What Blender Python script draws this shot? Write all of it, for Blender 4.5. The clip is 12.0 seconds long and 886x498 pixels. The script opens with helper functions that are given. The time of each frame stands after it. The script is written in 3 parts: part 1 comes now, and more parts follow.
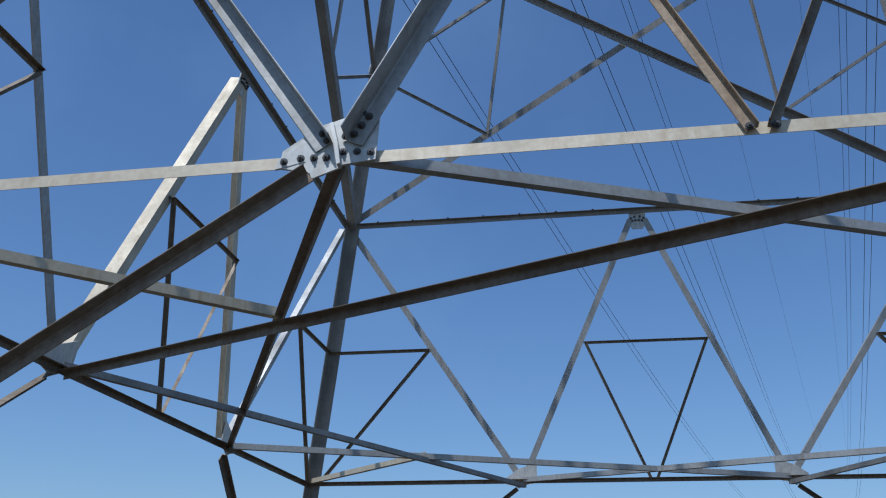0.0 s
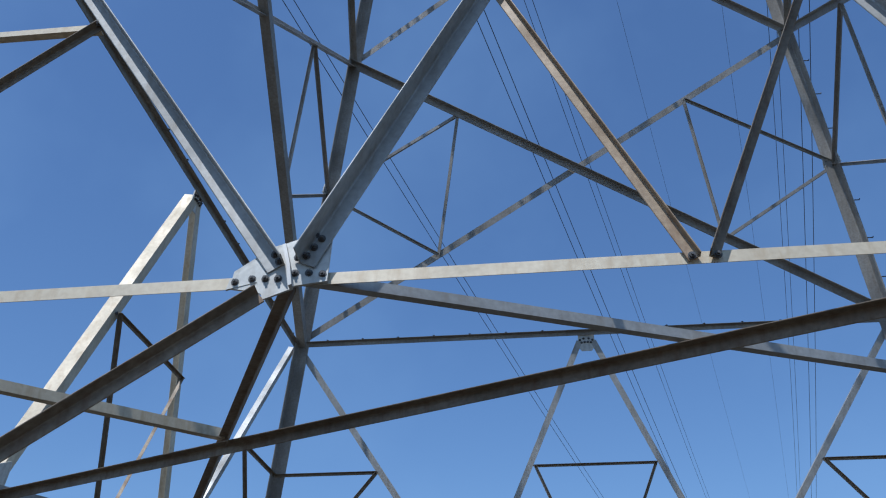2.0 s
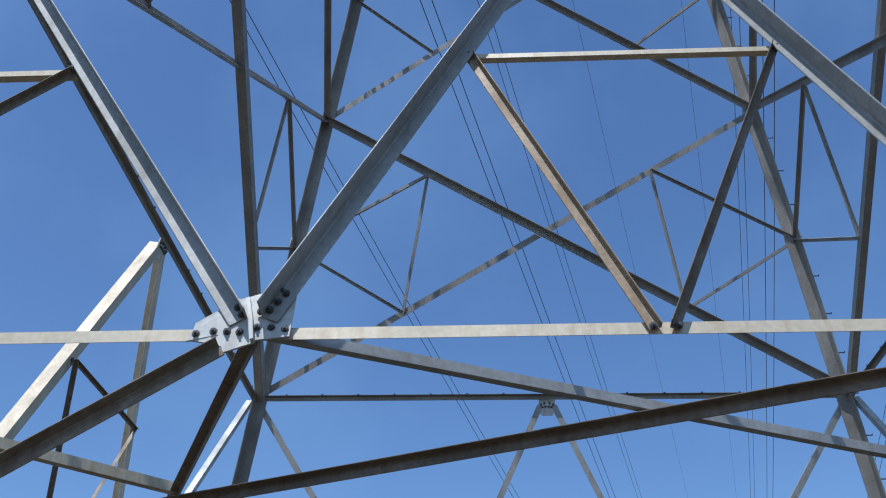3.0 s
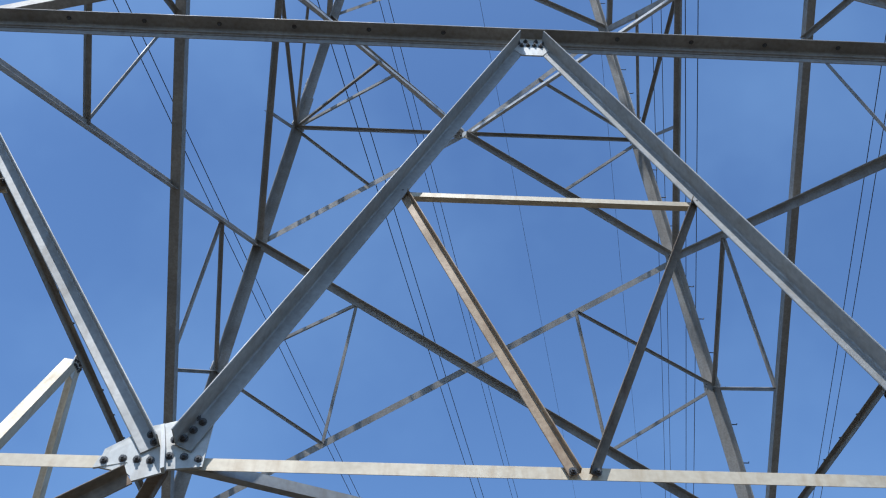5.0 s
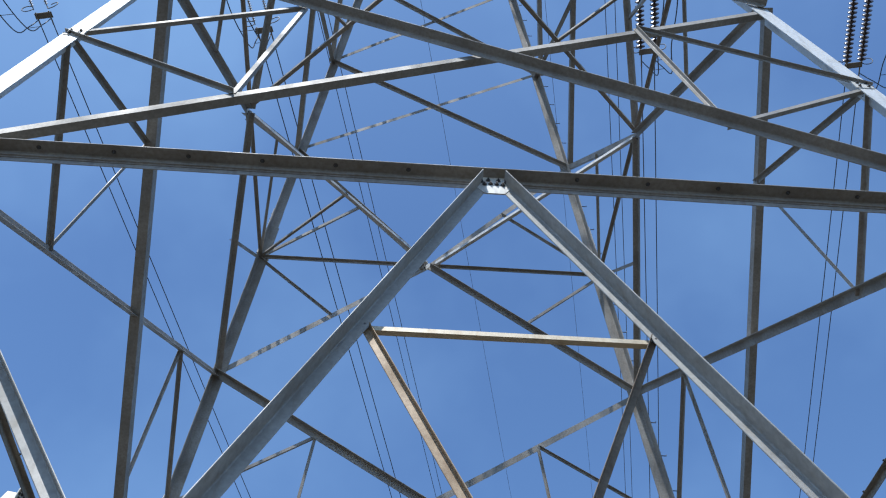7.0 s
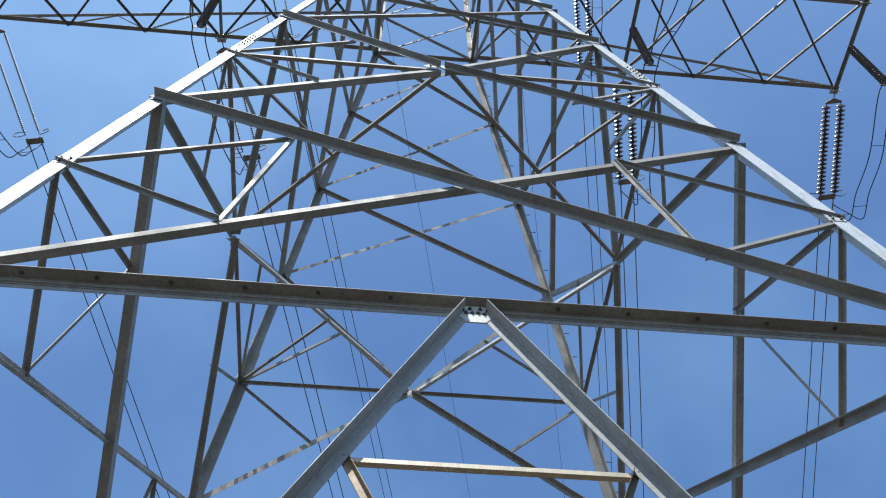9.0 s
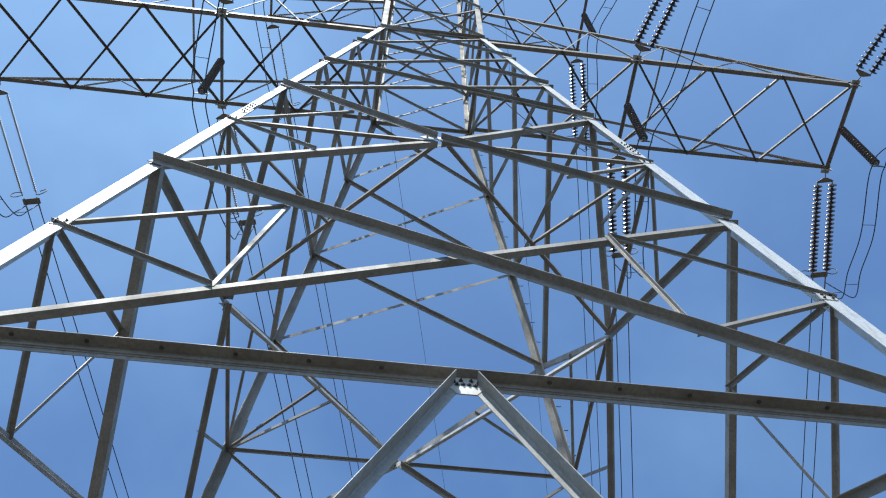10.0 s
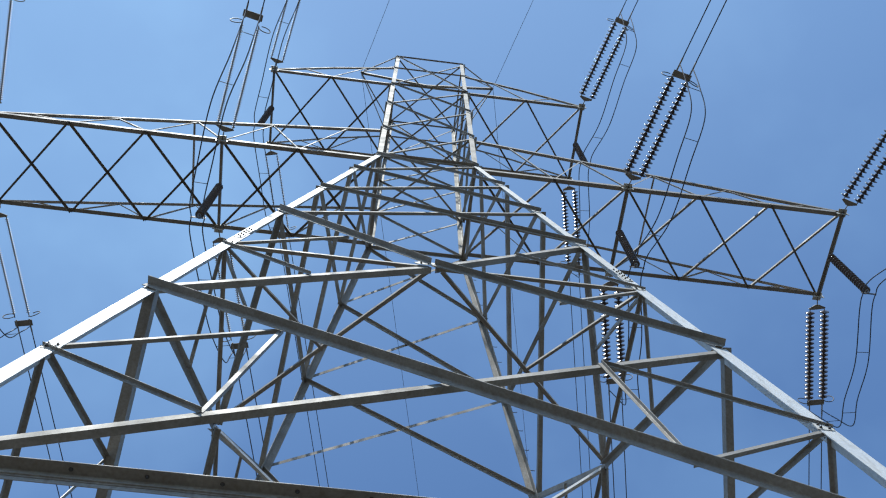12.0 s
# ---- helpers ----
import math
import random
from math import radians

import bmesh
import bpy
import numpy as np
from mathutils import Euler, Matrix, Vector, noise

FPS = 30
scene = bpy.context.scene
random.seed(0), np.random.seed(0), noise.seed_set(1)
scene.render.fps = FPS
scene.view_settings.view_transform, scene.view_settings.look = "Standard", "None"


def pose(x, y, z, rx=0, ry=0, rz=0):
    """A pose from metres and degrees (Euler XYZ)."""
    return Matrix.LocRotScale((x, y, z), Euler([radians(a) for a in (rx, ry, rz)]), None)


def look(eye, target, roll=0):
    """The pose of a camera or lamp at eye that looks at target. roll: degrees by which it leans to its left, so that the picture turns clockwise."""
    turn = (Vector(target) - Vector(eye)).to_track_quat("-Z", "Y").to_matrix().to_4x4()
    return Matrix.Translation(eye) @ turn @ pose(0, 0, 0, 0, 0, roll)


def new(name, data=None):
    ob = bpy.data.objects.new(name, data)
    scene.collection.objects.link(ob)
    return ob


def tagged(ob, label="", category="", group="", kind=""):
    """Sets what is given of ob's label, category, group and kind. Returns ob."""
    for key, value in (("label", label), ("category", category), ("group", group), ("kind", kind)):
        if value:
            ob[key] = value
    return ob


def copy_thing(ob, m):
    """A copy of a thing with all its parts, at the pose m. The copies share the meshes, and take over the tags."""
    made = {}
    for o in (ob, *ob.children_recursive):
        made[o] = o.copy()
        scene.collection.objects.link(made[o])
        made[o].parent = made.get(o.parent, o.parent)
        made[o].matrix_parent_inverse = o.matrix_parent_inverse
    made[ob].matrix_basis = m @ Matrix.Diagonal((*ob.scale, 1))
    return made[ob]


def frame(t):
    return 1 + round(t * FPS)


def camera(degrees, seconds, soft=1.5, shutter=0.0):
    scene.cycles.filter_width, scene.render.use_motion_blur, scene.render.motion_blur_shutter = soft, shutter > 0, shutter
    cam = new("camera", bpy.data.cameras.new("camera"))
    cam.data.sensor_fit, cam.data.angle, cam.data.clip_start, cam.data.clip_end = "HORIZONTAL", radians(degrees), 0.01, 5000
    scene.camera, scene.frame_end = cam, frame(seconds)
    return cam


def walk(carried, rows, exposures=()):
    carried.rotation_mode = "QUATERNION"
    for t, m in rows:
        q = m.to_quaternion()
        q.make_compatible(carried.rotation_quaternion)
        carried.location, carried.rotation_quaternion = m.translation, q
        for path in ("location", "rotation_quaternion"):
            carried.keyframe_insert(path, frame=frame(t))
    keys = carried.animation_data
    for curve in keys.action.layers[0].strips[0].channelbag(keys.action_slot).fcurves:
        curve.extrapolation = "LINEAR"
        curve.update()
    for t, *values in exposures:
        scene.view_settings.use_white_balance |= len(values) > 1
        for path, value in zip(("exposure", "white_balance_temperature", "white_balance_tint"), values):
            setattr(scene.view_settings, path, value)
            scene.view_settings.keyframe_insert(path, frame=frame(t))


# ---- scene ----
cam = camera(50.85, 12.0, soft=1.15)
ROWS = [
    (0.0, -0.957, -11.125, 1.520, 111.95, -0.50, 9.37),
    (0.5, -0.955, -11.137, 1.522, 113.72, -0.50, 8.82),
    (1.0, -0.952, -11.149, 1.524, 115.66, -0.40, 8.03),
    (1.5, -0.950, -11.161, 1.526, 117.41, -0.11, 7.23),
    (2.0, -0.948, -11.174, 1.528, 119.21, 0.01, 6.28),
    (2.5, -0.945, -11.186, 1.529, 120.97, -0.53, 4.86),
    (3.0, -0.943, -11.198, 1.530, 122.82, -1.02, 3.22),
    (3.5, -0.941, -11.211, 1.531, 124.83, -1.34, 1.52),
    (5.5, -0.933, -11.261, 1.531, 132.96, -0.44, -2.84),
    (6.0, -0.931, -11.274, 1.530, 134.97, -0.12, -3.39),
    (6.5, -0.929, -11.287, 1.529, 136.93, 0.01, -3.86),
    (7.0, -0.927, -11.300, 1.528, 138.94, 0.09, -4.37),
    (9.0, -0.919, -11.353, 1.520, 146.59, 0.65, -5.35),
    (9.5, -0.918, -11.366, 1.517, 148.70, 0.31, -6.23),
    (10.0, -0.916, -11.379, 1.514, 150.80, 0.32, -6.64),
    (10.5, -0.914, -11.393, 1.510, 152.79, 0.17, -7.12),
    (11.0, -0.913, -11.406, 1.506, 154.96, 0.16, -7.41),
    (11.5, -0.911, -11.420, 1.502, 156.81, 0.33, -7.21),
    (12.0, -0.910, -11.433, 1.498, 158.37, 0.49, -7.14),
]
EXPOSURES = [(0.0, -0.68, 5250, 10), (3.5, -0.28, 5350, 10), (5.5, -0.1, 5450, 10), (7.0, -0.03, 5550, 9), (9.5, 0.06, 5690, 7), (10.8, 0.08, 5720, 6), (12.0, -0.08, 5690, 6)]
walk(cam, [(t, pose(x, y, z, rx, ry, rz)) for t, x, y, z, rx, ry, rz in ROWS], EXPOSURES)

# ---- world, sun, exposure ----
SUN_EL, SUN_AZ = 65.5, 207.0          # degrees; azimuth clockwise from +y
world = bpy.data.worlds.new("sky")
scene.world = world
world.use_nodes = True
wn, wl = world.node_tree.nodes, world.node_tree.links
sky = wn.new("ShaderNodeTexSky")
sky.sky_type = "NISHITA"
sky.sun_disc = False
sky.sun_elevation, sky.sun_rotation = radians(SUN_EL), radians(SUN_AZ)
sky.altitude, sky.air_density, sky.dust_density, sky.ozone_density = 300.0, 1.2, 0.9, 5.0
# thin high haze, uneven, over the upper sky
tc = wn.new("ShaderNodeTexCoord")
haze = wn.new("ShaderNodeTexNoise")
haze.inputs["Scale"].default_value, haze.inputs["Detail"].default_value, haze.inputs["Roughness"].default_value = 2.2, 5.0, 0.55
wl.new(tc.outputs["Generated"], haze.inputs["Vector"])
veil = wn.new("ShaderNodeMapRange")
veil.inputs[1].default_value, veil.inputs[2].default_value, veil.inputs[3].default_value, veil.inputs[4].default_value = 0.5, 0.85, 0.0, 0.32
wl.new(haze.outputs[0], veil.inputs[0])
blend = wn.new("ShaderNodeMix")
blend.data_type = "RGBA"
blend.inputs[7].default_value = (2.75, 4.2, 6.0, 1)


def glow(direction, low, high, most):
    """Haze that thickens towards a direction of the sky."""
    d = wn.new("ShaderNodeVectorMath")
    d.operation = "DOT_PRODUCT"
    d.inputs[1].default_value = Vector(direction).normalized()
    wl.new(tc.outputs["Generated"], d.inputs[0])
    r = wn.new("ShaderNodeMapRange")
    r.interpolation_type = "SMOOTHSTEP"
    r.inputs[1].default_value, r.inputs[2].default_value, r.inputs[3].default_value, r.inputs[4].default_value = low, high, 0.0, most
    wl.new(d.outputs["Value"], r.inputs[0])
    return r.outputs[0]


def added(a, b, mode="ADD"):
    m = wn.new("ShaderNodeMath")
    m.operation = mode
    wl.new(a, m.inputs[0])
    wl.new(b, m.inputs[1])
    return m.outputs[0]


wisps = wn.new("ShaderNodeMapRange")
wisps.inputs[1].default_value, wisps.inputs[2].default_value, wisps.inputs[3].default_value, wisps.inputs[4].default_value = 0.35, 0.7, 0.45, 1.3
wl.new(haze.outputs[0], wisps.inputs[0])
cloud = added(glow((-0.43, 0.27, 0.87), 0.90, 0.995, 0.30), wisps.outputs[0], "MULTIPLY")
sun_side = glow((math.sin(radians(SUN_AZ)) * math.cos(radians(SUN_EL)), math.cos(radians(SUN_AZ)) * math.cos(radians(SUN_EL)), math.sin(radians(SUN_EL))), 0.4, 1.0, 0.42)
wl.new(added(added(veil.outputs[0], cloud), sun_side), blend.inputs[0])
wl.new(sky.outputs[0], blend.inputs[6])
wl.new(blend.outputs[2], wn["Background"].inputs[0])
wn["Background"].inputs[1].default_value = 0.15
sun = new("sun", bpy.data.lights.new("sun", "SUN"))
sun.data.energy, sun.data.angle, sun.data.color = 5.0, radians(0.5), (1.0, 0.93, 0.82)
sd = Vector((math.sin(radians(SUN_AZ)) * math.cos(radians(SUN_EL)), math.cos(radians(SUN_AZ)) * math.cos(radians(SUN_EL)), math.sin(radians(SUN_EL))))
sun.matrix_world = look(sd * 80, (0, 0, 0))


# ---- materials ----
def principled(name, rough=0.5, metal=0.0):
    m = bpy.data.materials.new(name)
    m.use_nodes = True
    b = m.node_tree.nodes["Principled BSDF"]
    b.inputs["Roughness"].default_value, b.inputs["Metallic"].default_value = rough, metal
    return m, m.node_tree.nodes, m.node_tree.links, b


def ramp(nodes, links, source, stops):
    r = nodes.new("ShaderNodeValToRGB")
    while len(r.color_ramp.elements) < len(stops):
        r.color_ramp.elements.new(0.5)
    for e, (p, c) in zip(r.color_ramp.elements, stops):
        e.position, e.color = p, (*c, 1)
    links.new(source, r.inputs[0])
    return r.outputs[0]


def noise_node(nodes, links, scale, detail=4.0, coord="Object", stretch=None):
    tc = nodes.new("ShaderNodeTexCoord")
    n = nodes.new("ShaderNodeTexNoise")
    n.inputs["Scale"].default_value, n.inputs["Detail"].default_value = scale, detail
    if stretch:
        mp = nodes.new("ShaderNodeMapping")
        mp.inputs["Scale"].default_value = stretch
        links.new(tc.outputs[coord], mp.inputs[0])
        links.new(mp.outputs[0], n.inputs["Vector"])
    else:
        links.new(tc.outputs[coord], n.inputs["Vector"])
    return n


def mix(nodes, links, fac, a, b, mode="MIX"):
    m = nodes.new("ShaderNodeMix")
    m.data_type, m.blend_type = "RGBA", mode
    for socket, v in ((m.inputs[0], fac), (m.inputs[6], a), (m.inputs[7], b)):
        if isinstance(v, (int, float)):
            socket.default_value = v
        elif isinstance(v, tuple):
            socket.default_value = (*v, 1)
        else:
            links.new(v, socket)
    return m.outputs[2]


def steel(name, light, dark, stain, amount, rough=0.55, metal=0.25, age=0.55):
    """Weathered galvanised steel: zinc mottling, grey weathering and brown runs."""
    m, n, l, b = principled(name, rough, metal)
    fine = noise_node(n, l, 26.0, 6.0)
    broad = noise_node(n, l, 1.7, 5.0)
    streak = noise_node(n, l, 3.0, 6.0, stretch=(5.0, 5.0, 0.7))
    info = n.new("ShaderNodeObjectInfo")
    c = ramp(n, l, fine.outputs[0], [(0.3, dark), (0.7, light)])
    c = mix(n, l, ramp(n, l, broad.outputs[0], [(0.38, (0, 0, 0)), (0.72, (age, age, age))]), c, tuple(0.62 * v for v in dark))
    c = mix(n, l, ramp(n, l, streak.outputs[0], [(0.5, (0, 0, 0)), (0.75, (amount, amount, amount))]), c, stain)
    tone = ramp(n, l, info.outputs["Random"], [(0.0, (0.82, 0.82, 0.80)), (1.0, (1.0, 1.0, 1.0))])
    c = mix(n, l, 1.0, c, tone, "MULTIPLY")
    l.new(c, b.inputs["Base Color"])
    l.new(ramp(n, l, broad.outputs[0], [(0.3, (rough - 0.12,) * 3), (0.75, (rough + 0.2,) * 3)]), b.inputs["Roughness"])
    bump = n.new("ShaderNodeBump")
    bump.inputs["Strength"].default_value, bump.inputs["Distance"].default_value = 0.15, 0.004
    l.new(fine.outputs[0], bump.inputs["Height"])
    l.new(bump.outputs[0], b.inputs["Normal"])
    return m


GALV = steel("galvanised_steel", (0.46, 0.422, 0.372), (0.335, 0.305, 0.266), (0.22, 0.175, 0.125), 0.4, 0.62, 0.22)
# zinc with sunlight put into its colour
SUNLIT = steel("sunlit_steel", (0.78, 0.77, 0.74), (0.65, 0.64, 0.61), (0.29, 0.24, 0.17), 0.4, 0.5, 0.15, 0.25)
ARM = steel("brace_steel", (0.54, 0.52, 0.48), (0.42, 0.40, 0.365), (0.27, 0.21, 0.14), 0.45, 0.55, 0.2, 0.4)
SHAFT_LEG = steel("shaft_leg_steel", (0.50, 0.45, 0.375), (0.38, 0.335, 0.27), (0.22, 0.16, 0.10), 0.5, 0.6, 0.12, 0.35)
# grey steel darkened in colour, as shade on the crossarms' level braces
SHADED_BRACE = steel("shaded_brace_steel", (0.25, 0.21, 0.165), (0.18, 0.15, 0.115), (0.18, 0.13, 0.08), 0.5, 0.6, 0.2)
# the south legs' upper lengths, also brightened in colour for the sun
SUNLIT_UPPER = steel("sunlit_upper_leg_steel", (0.66, 0.64, 0.59), (0.54, 0.52, 0.475), (0.28, 0.22, 0.15), 0.45, 0.52, 0.15, 0.3)
# rust-stained steel, its brown also darkened for bars in shade
RUSTY_SHADED = steel("stained_shaded_steel", (0.37, 0.29, 0.20), (0.24, 0.18, 0.12), (0.18, 0.09, 0.04), 0.7, 0.6, 0.2)
# rust-brown steel painted lighter, as a bar that catches the sun
SUNLIT_TAN = steel("sunlit_tan_steel", (0.50, 0.37, 0.23), (0.34, 0.235, 0.14), (0.22, 0.11, 0.05), 0.6, 0.6, 0.1, 0.35)
# cream steel with sunlight put into its colour
SUNLIT_CREAM = steel("sunlit_cream_steel", (0.74, 0.63, 0.45), (0.62, 0.51, 0.35), (0.40, 0.26, 0.12), 0.5, 0.5, 0.1, 0.35)
PLATE = steel("plate_steel", (0.78, 0.755, 0.69), (0.64, 0.615, 0.555), (0.30, 0.23, 0.15), 0.45, 0.5, 0.1, 0.3)
BOLT = steel("bolt_steel", (0.20, 0.19, 0.18), (0.10, 0.095, 0.09), (0.09, 0.055, 0.035), 0.8, 0.6, 0.4)
CABLE, n_, l_, b_ = principled("aluminium_cable", 0.6, 0.4)
l_.new(ramp(n_, l_, noise_node(n_, l_, 40.0).outputs[0], [(0.3, (0.05, 0.05, 0.055)), (0.7, (0.10, 0.10, 0.105))]), b_.inputs["Base Color"])
GLASS, n_, l_, b_ = principled("brown_glazed_porcelain", 0.22, 0.0)
l_.new(ramp(n_, l_, noise_node(n_, l_, 15.0).outputs[0], [(0.3, (0.06, 0.045, 0.042)), (0.7, (0.13, 0.10, 0.09))]), b_.inputs["Base Color"])
b_.inputs["Coat Weight"].default_value = 0.5
SHED, n_, l_, b_ = principled("grey_polymer", 0.45, 0.0)
l_.new(ramp(n_, l_, noise_node(n_, l_, 15.0).outputs[0], [(0.3, (0.28, 0.28, 0.29)), (0.7, (0.42, 0.41, 0.41))]), b_.inputs["Base Color"])
EARTH, n_, l_, b_ = principled("dry_earth", 0.95, 0.0)
e1, e2 = noise_node(n_, l_, 0.15, 6.0), noise_node(n_, l_, 6.0, 6.0)
dry = ramp(n_, l_, e2.outputs[0], [(0.3, (0.042, 0.035, 0.027)), (0.7, (0.07, 0.058, 0.045))])
l_.new(mix(n_, l_, ramp(n_, l_, e1.outputs[0], [(0.42, (0, 0, 0)), (0.62, (0.8, 0.8, 0.8))]), dry, (0.04, 0.037, 0.025)), b_.inputs["Base Color"])


# ---- building blocks ----
def link_mesh(name, verts, faces, material, parent=None, label="", smooth=False):
    me = bpy.data.meshes.new(name)
    me.from_pydata([tuple(v) for v in verts], [], faces)
    me.materials.append(material)
    if smooth:
        me.shade_smooth()
    me.update()
    ob = new(name, me)
    ob.parent = parent
    return tagged(ob, label)


def part_of(name, mesh, parent, m, label=""):
    ob = new(name, mesh)
    ob.parent = parent
    ob.matrix_basis = m
    return tagged(ob, label)


def section(b, t, c=None):
    """An angle bar's profile: one leg b along a, the other c along n, heel at the origin, with a fillet and rounded toes."""
    c = c or b
    r, q = t * 1.1, t * 0.45
    return [(0, 0), (b, 0), (b, t - q), (b - q, t), (t + r, t), (t + 0.3 * r, t + 0.3 * r), (t, t + r), (t, c - q), (t - q, c), (0, c)]


def angle(name, p, q, a, n, b, t, material, parent, label="", c=None, shift=0.0):
    """An angle bar from p to q: heel along the line p-q moved by shift along n, one leg towards a, the other towards n."""
    p, q = Vector(p), Vector(q)
    d = (q - p).normalized()
    a = (Vector(a) - d * Vector(a).dot(d)).normalized()
    n = Vector(n)
    n = (n - d * n.dot(d) - a * n.dot(a)).normalized()
    prof = section(b, t, c)
    verts = [e + a * u + n * (v + shift) for e in (p, q) for u, v in prof]
    k = len(prof)
    faces = [(i, (i + 1) % k, k + (i + 1) % k, k + i) for i in range(k)] + [tuple(range(k))[::-1], tuple(range(k, 2 * k))]
    if d.cross(a).dot(n) < 0:
        faces = [f[::-1] for f in faces]
    return link_mesh(name, verts, faces, material, parent, label)


def prism(name, outline, origin, u, v, thick, material, parent, label="", fold=0.0):
    """A plate with that outline in the plane of u and v, thick along u x v; fold lifts its middle line."""
    origin, u, v = Vector(origin), Vector(u), Vector(v)
    w = u.cross(v).normalized()
    lift = [fold * max(0.0, 1 - abs(s) / 0.25) for s, _ in outline]
    top = [origin + u * s + v * z + w * (h + thick) for (s, z), h in zip(outline, lift)]
    low = [origin + u * s + v * z + w * h for (s, z), h in zip(outline, lift)]
    k = len(outline)
    faces = [tuple(range(k)), tuple(range(k, 2 * k))[::-1]] + [((i + 1) % k, i, k + i, k + (i + 1) % k) for i in range(k)]
    return link_mesh(name, top + low, faces, material, parent, label)


def tube(name, pts, radius, material, parent=None, label="", sides=6):
    pts = [Vector(p) for p in pts]
    verts, faces = [], []
    for i, p in enumerate(pts):
        d = (pts[min(i + 1, len(pts) - 1)] - pts[max(i - 1, 0)]).normalized()
        s = d.cross(Vector((0, 0, 1)))
        s = s.normalized() if s.length > 1e-3 else Vector((1, 0, 0))
        o = s.cross(d)
        verts += [p + s * (radius * math.cos(2 * math.pi * j / sides)) + o * (radius * math.sin(2 * math.pi * j / sides)) for j in range(sides)]
    for i in range(len(pts) - 1):
        for j in range(sides):
            faces.append((i * sides + j, (i + 1) * sides + j, (i + 1) * sides + (j + 1) % sides, i * sides + (j + 1) % sides))
    faces += [tuple(range(sides)), tuple(range((len(pts) - 1) * sides, len(pts) * sides))[::-1]]
    return link_mesh(name, verts, faces, material, parent, label, smooth=True)


def lathe(name, profile, material, sides=14):
    """A mesh turned about z from (radius, z) pairs."""
    verts, faces = [], []
    for r, z in profile:
        verts += [(r * math.cos(2 * math.pi * j / sides), r * math.sin(2 * math.pi * j / sides), z) for j in range(sides)]
    for i in range(len(profile) - 1):
        for j in range(sides):
            faces.append((i * sides + j, i * sides + (j + 1) % sides, (i + 1) * sides + (j + 1) % sides, (i + 1) * sides + j))
    faces += [tuple(range(sides))[::-1], tuple(range((len(profile) - 1) * sides, len(profile) * sides))]
    me = bpy.data.meshes.new(name)
    me.from_pydata(verts, [], faces)
    me.materials.append(material)
    me.shade_smooth()
    return me


def bolt_mesh(r, h):
    """A hexagonal nut on a round washer with the bolt's end standing out, axis z."""
    verts, faces = [], []
    for sides, rad, z0, z1 in ((12, r * 1.45, 0, h * 0.25), (6, r, h * 0.25, h), (8, r * 0.5, h, h * 1.7)):
        k = len(verts)
        for z in (z0, z1):
            verts += [(rad * math.cos(2 * math.pi * j / sides), rad * math.sin(2 * math.pi * j / sides), z) for j in range(sides)]
        faces += [(k + j, k + (j + 1) % sides, k + sides + (j + 1) % sides, k + sides + j) for j in range(sides)] + [tuple(range(k + sides, k + 2 * sides))]
    me = bpy.data.meshes.new("bolt")
    me.from_pydata(verts, [], faces)
    me.materials.append(BOLT)
    return me


BOLT_BIG, BOLT_SMALL, BOLT_STITCH = bolt_mesh(0.0165, 0.02), bolt_mesh(0.017, 0.02), bolt_mesh(0.016, 0.016)


def bolt(parent, at, normal, mesh=None):
    n = Vector(normal).normalized()
    m = Matrix.Translation(at) @ n.to_track_quat("Z", "Y").to_matrix().to_4x4()
    return part_of("bolt", mesh or BOLT_SMALL, parent, m)


# ---- ground ----
def build_ground():
    size, k = 1500.0, 60
    verts, faces = [], []
    for i in range(k + 1):
        for j in range(k + 1):
            x, y = ((2 * i / k - 1) ** 3) * size, ((2 * j / k - 1) ** 3) * size
            r = math.hypot(x, y)
            verts.append((x, y, noise.noise((x * 0.05, y * 0.05, 0)) * min(0.25, r * 0.004) if r > 12 else 0.0))
    for i in range(k):
        for j in range(k):
            a = i * (k + 1) + j
            faces.append((a, a + k + 1, a + k + 2, a + 1))
    return tagged(link_mesh("ground", verts, faces, EARTH, smooth=True), "dry brown earth with patches of grass", "ground", kind="structure")


build_ground()

# ---- the tower ----
Z0, Z1, ZM1, Z2, ZM2, Z3, Z4, Z5, ZW = 3.986, 9.0, 12.26, 15.375, 18.76, 22.52, 26.4, 30.6, 34.55
ZA, ZB1, ZB2, ZT, ZTOP = 34.56, 38.68, 43.08, 47.14, 54.67
GUSSET = 2.355                     # half distance of the two lower gussets of a face
SLOPE = 0.1518                     # how far a face leans inwards for each metre of height
MIDDLE = -0.089                    # where the ties of the second panel meet
TOP = 1.904                        # half width of the upper shaft
tower = tagged(new("transmission_tower"), "tall grey galvanised steel lattice transmission tower with two crossarms", "pylon")


def half(z):
    return 5.756 - SLOPE * (z - 9.0) if z < ZW else 1.865 + 0.039 * min(1.0, (z - ZW) / (ZT - ZW))


FACES = {"near": ((0, -1, 0), (1, 0, 0), 1), "far": ((0, 1, 0), (-1, 0, 0), -1), "left": ((-1, 0, 0), (0, -1, 0), -1), "right": ((1, 0, 0), (0, 1, 0), -1)}


def at(face, s, z, out=0.0):
    n, r, _ = FACES[face]
    return Vector(n) * (half(z) + out) + Vector(r) * s + Vector((0, 0, z))


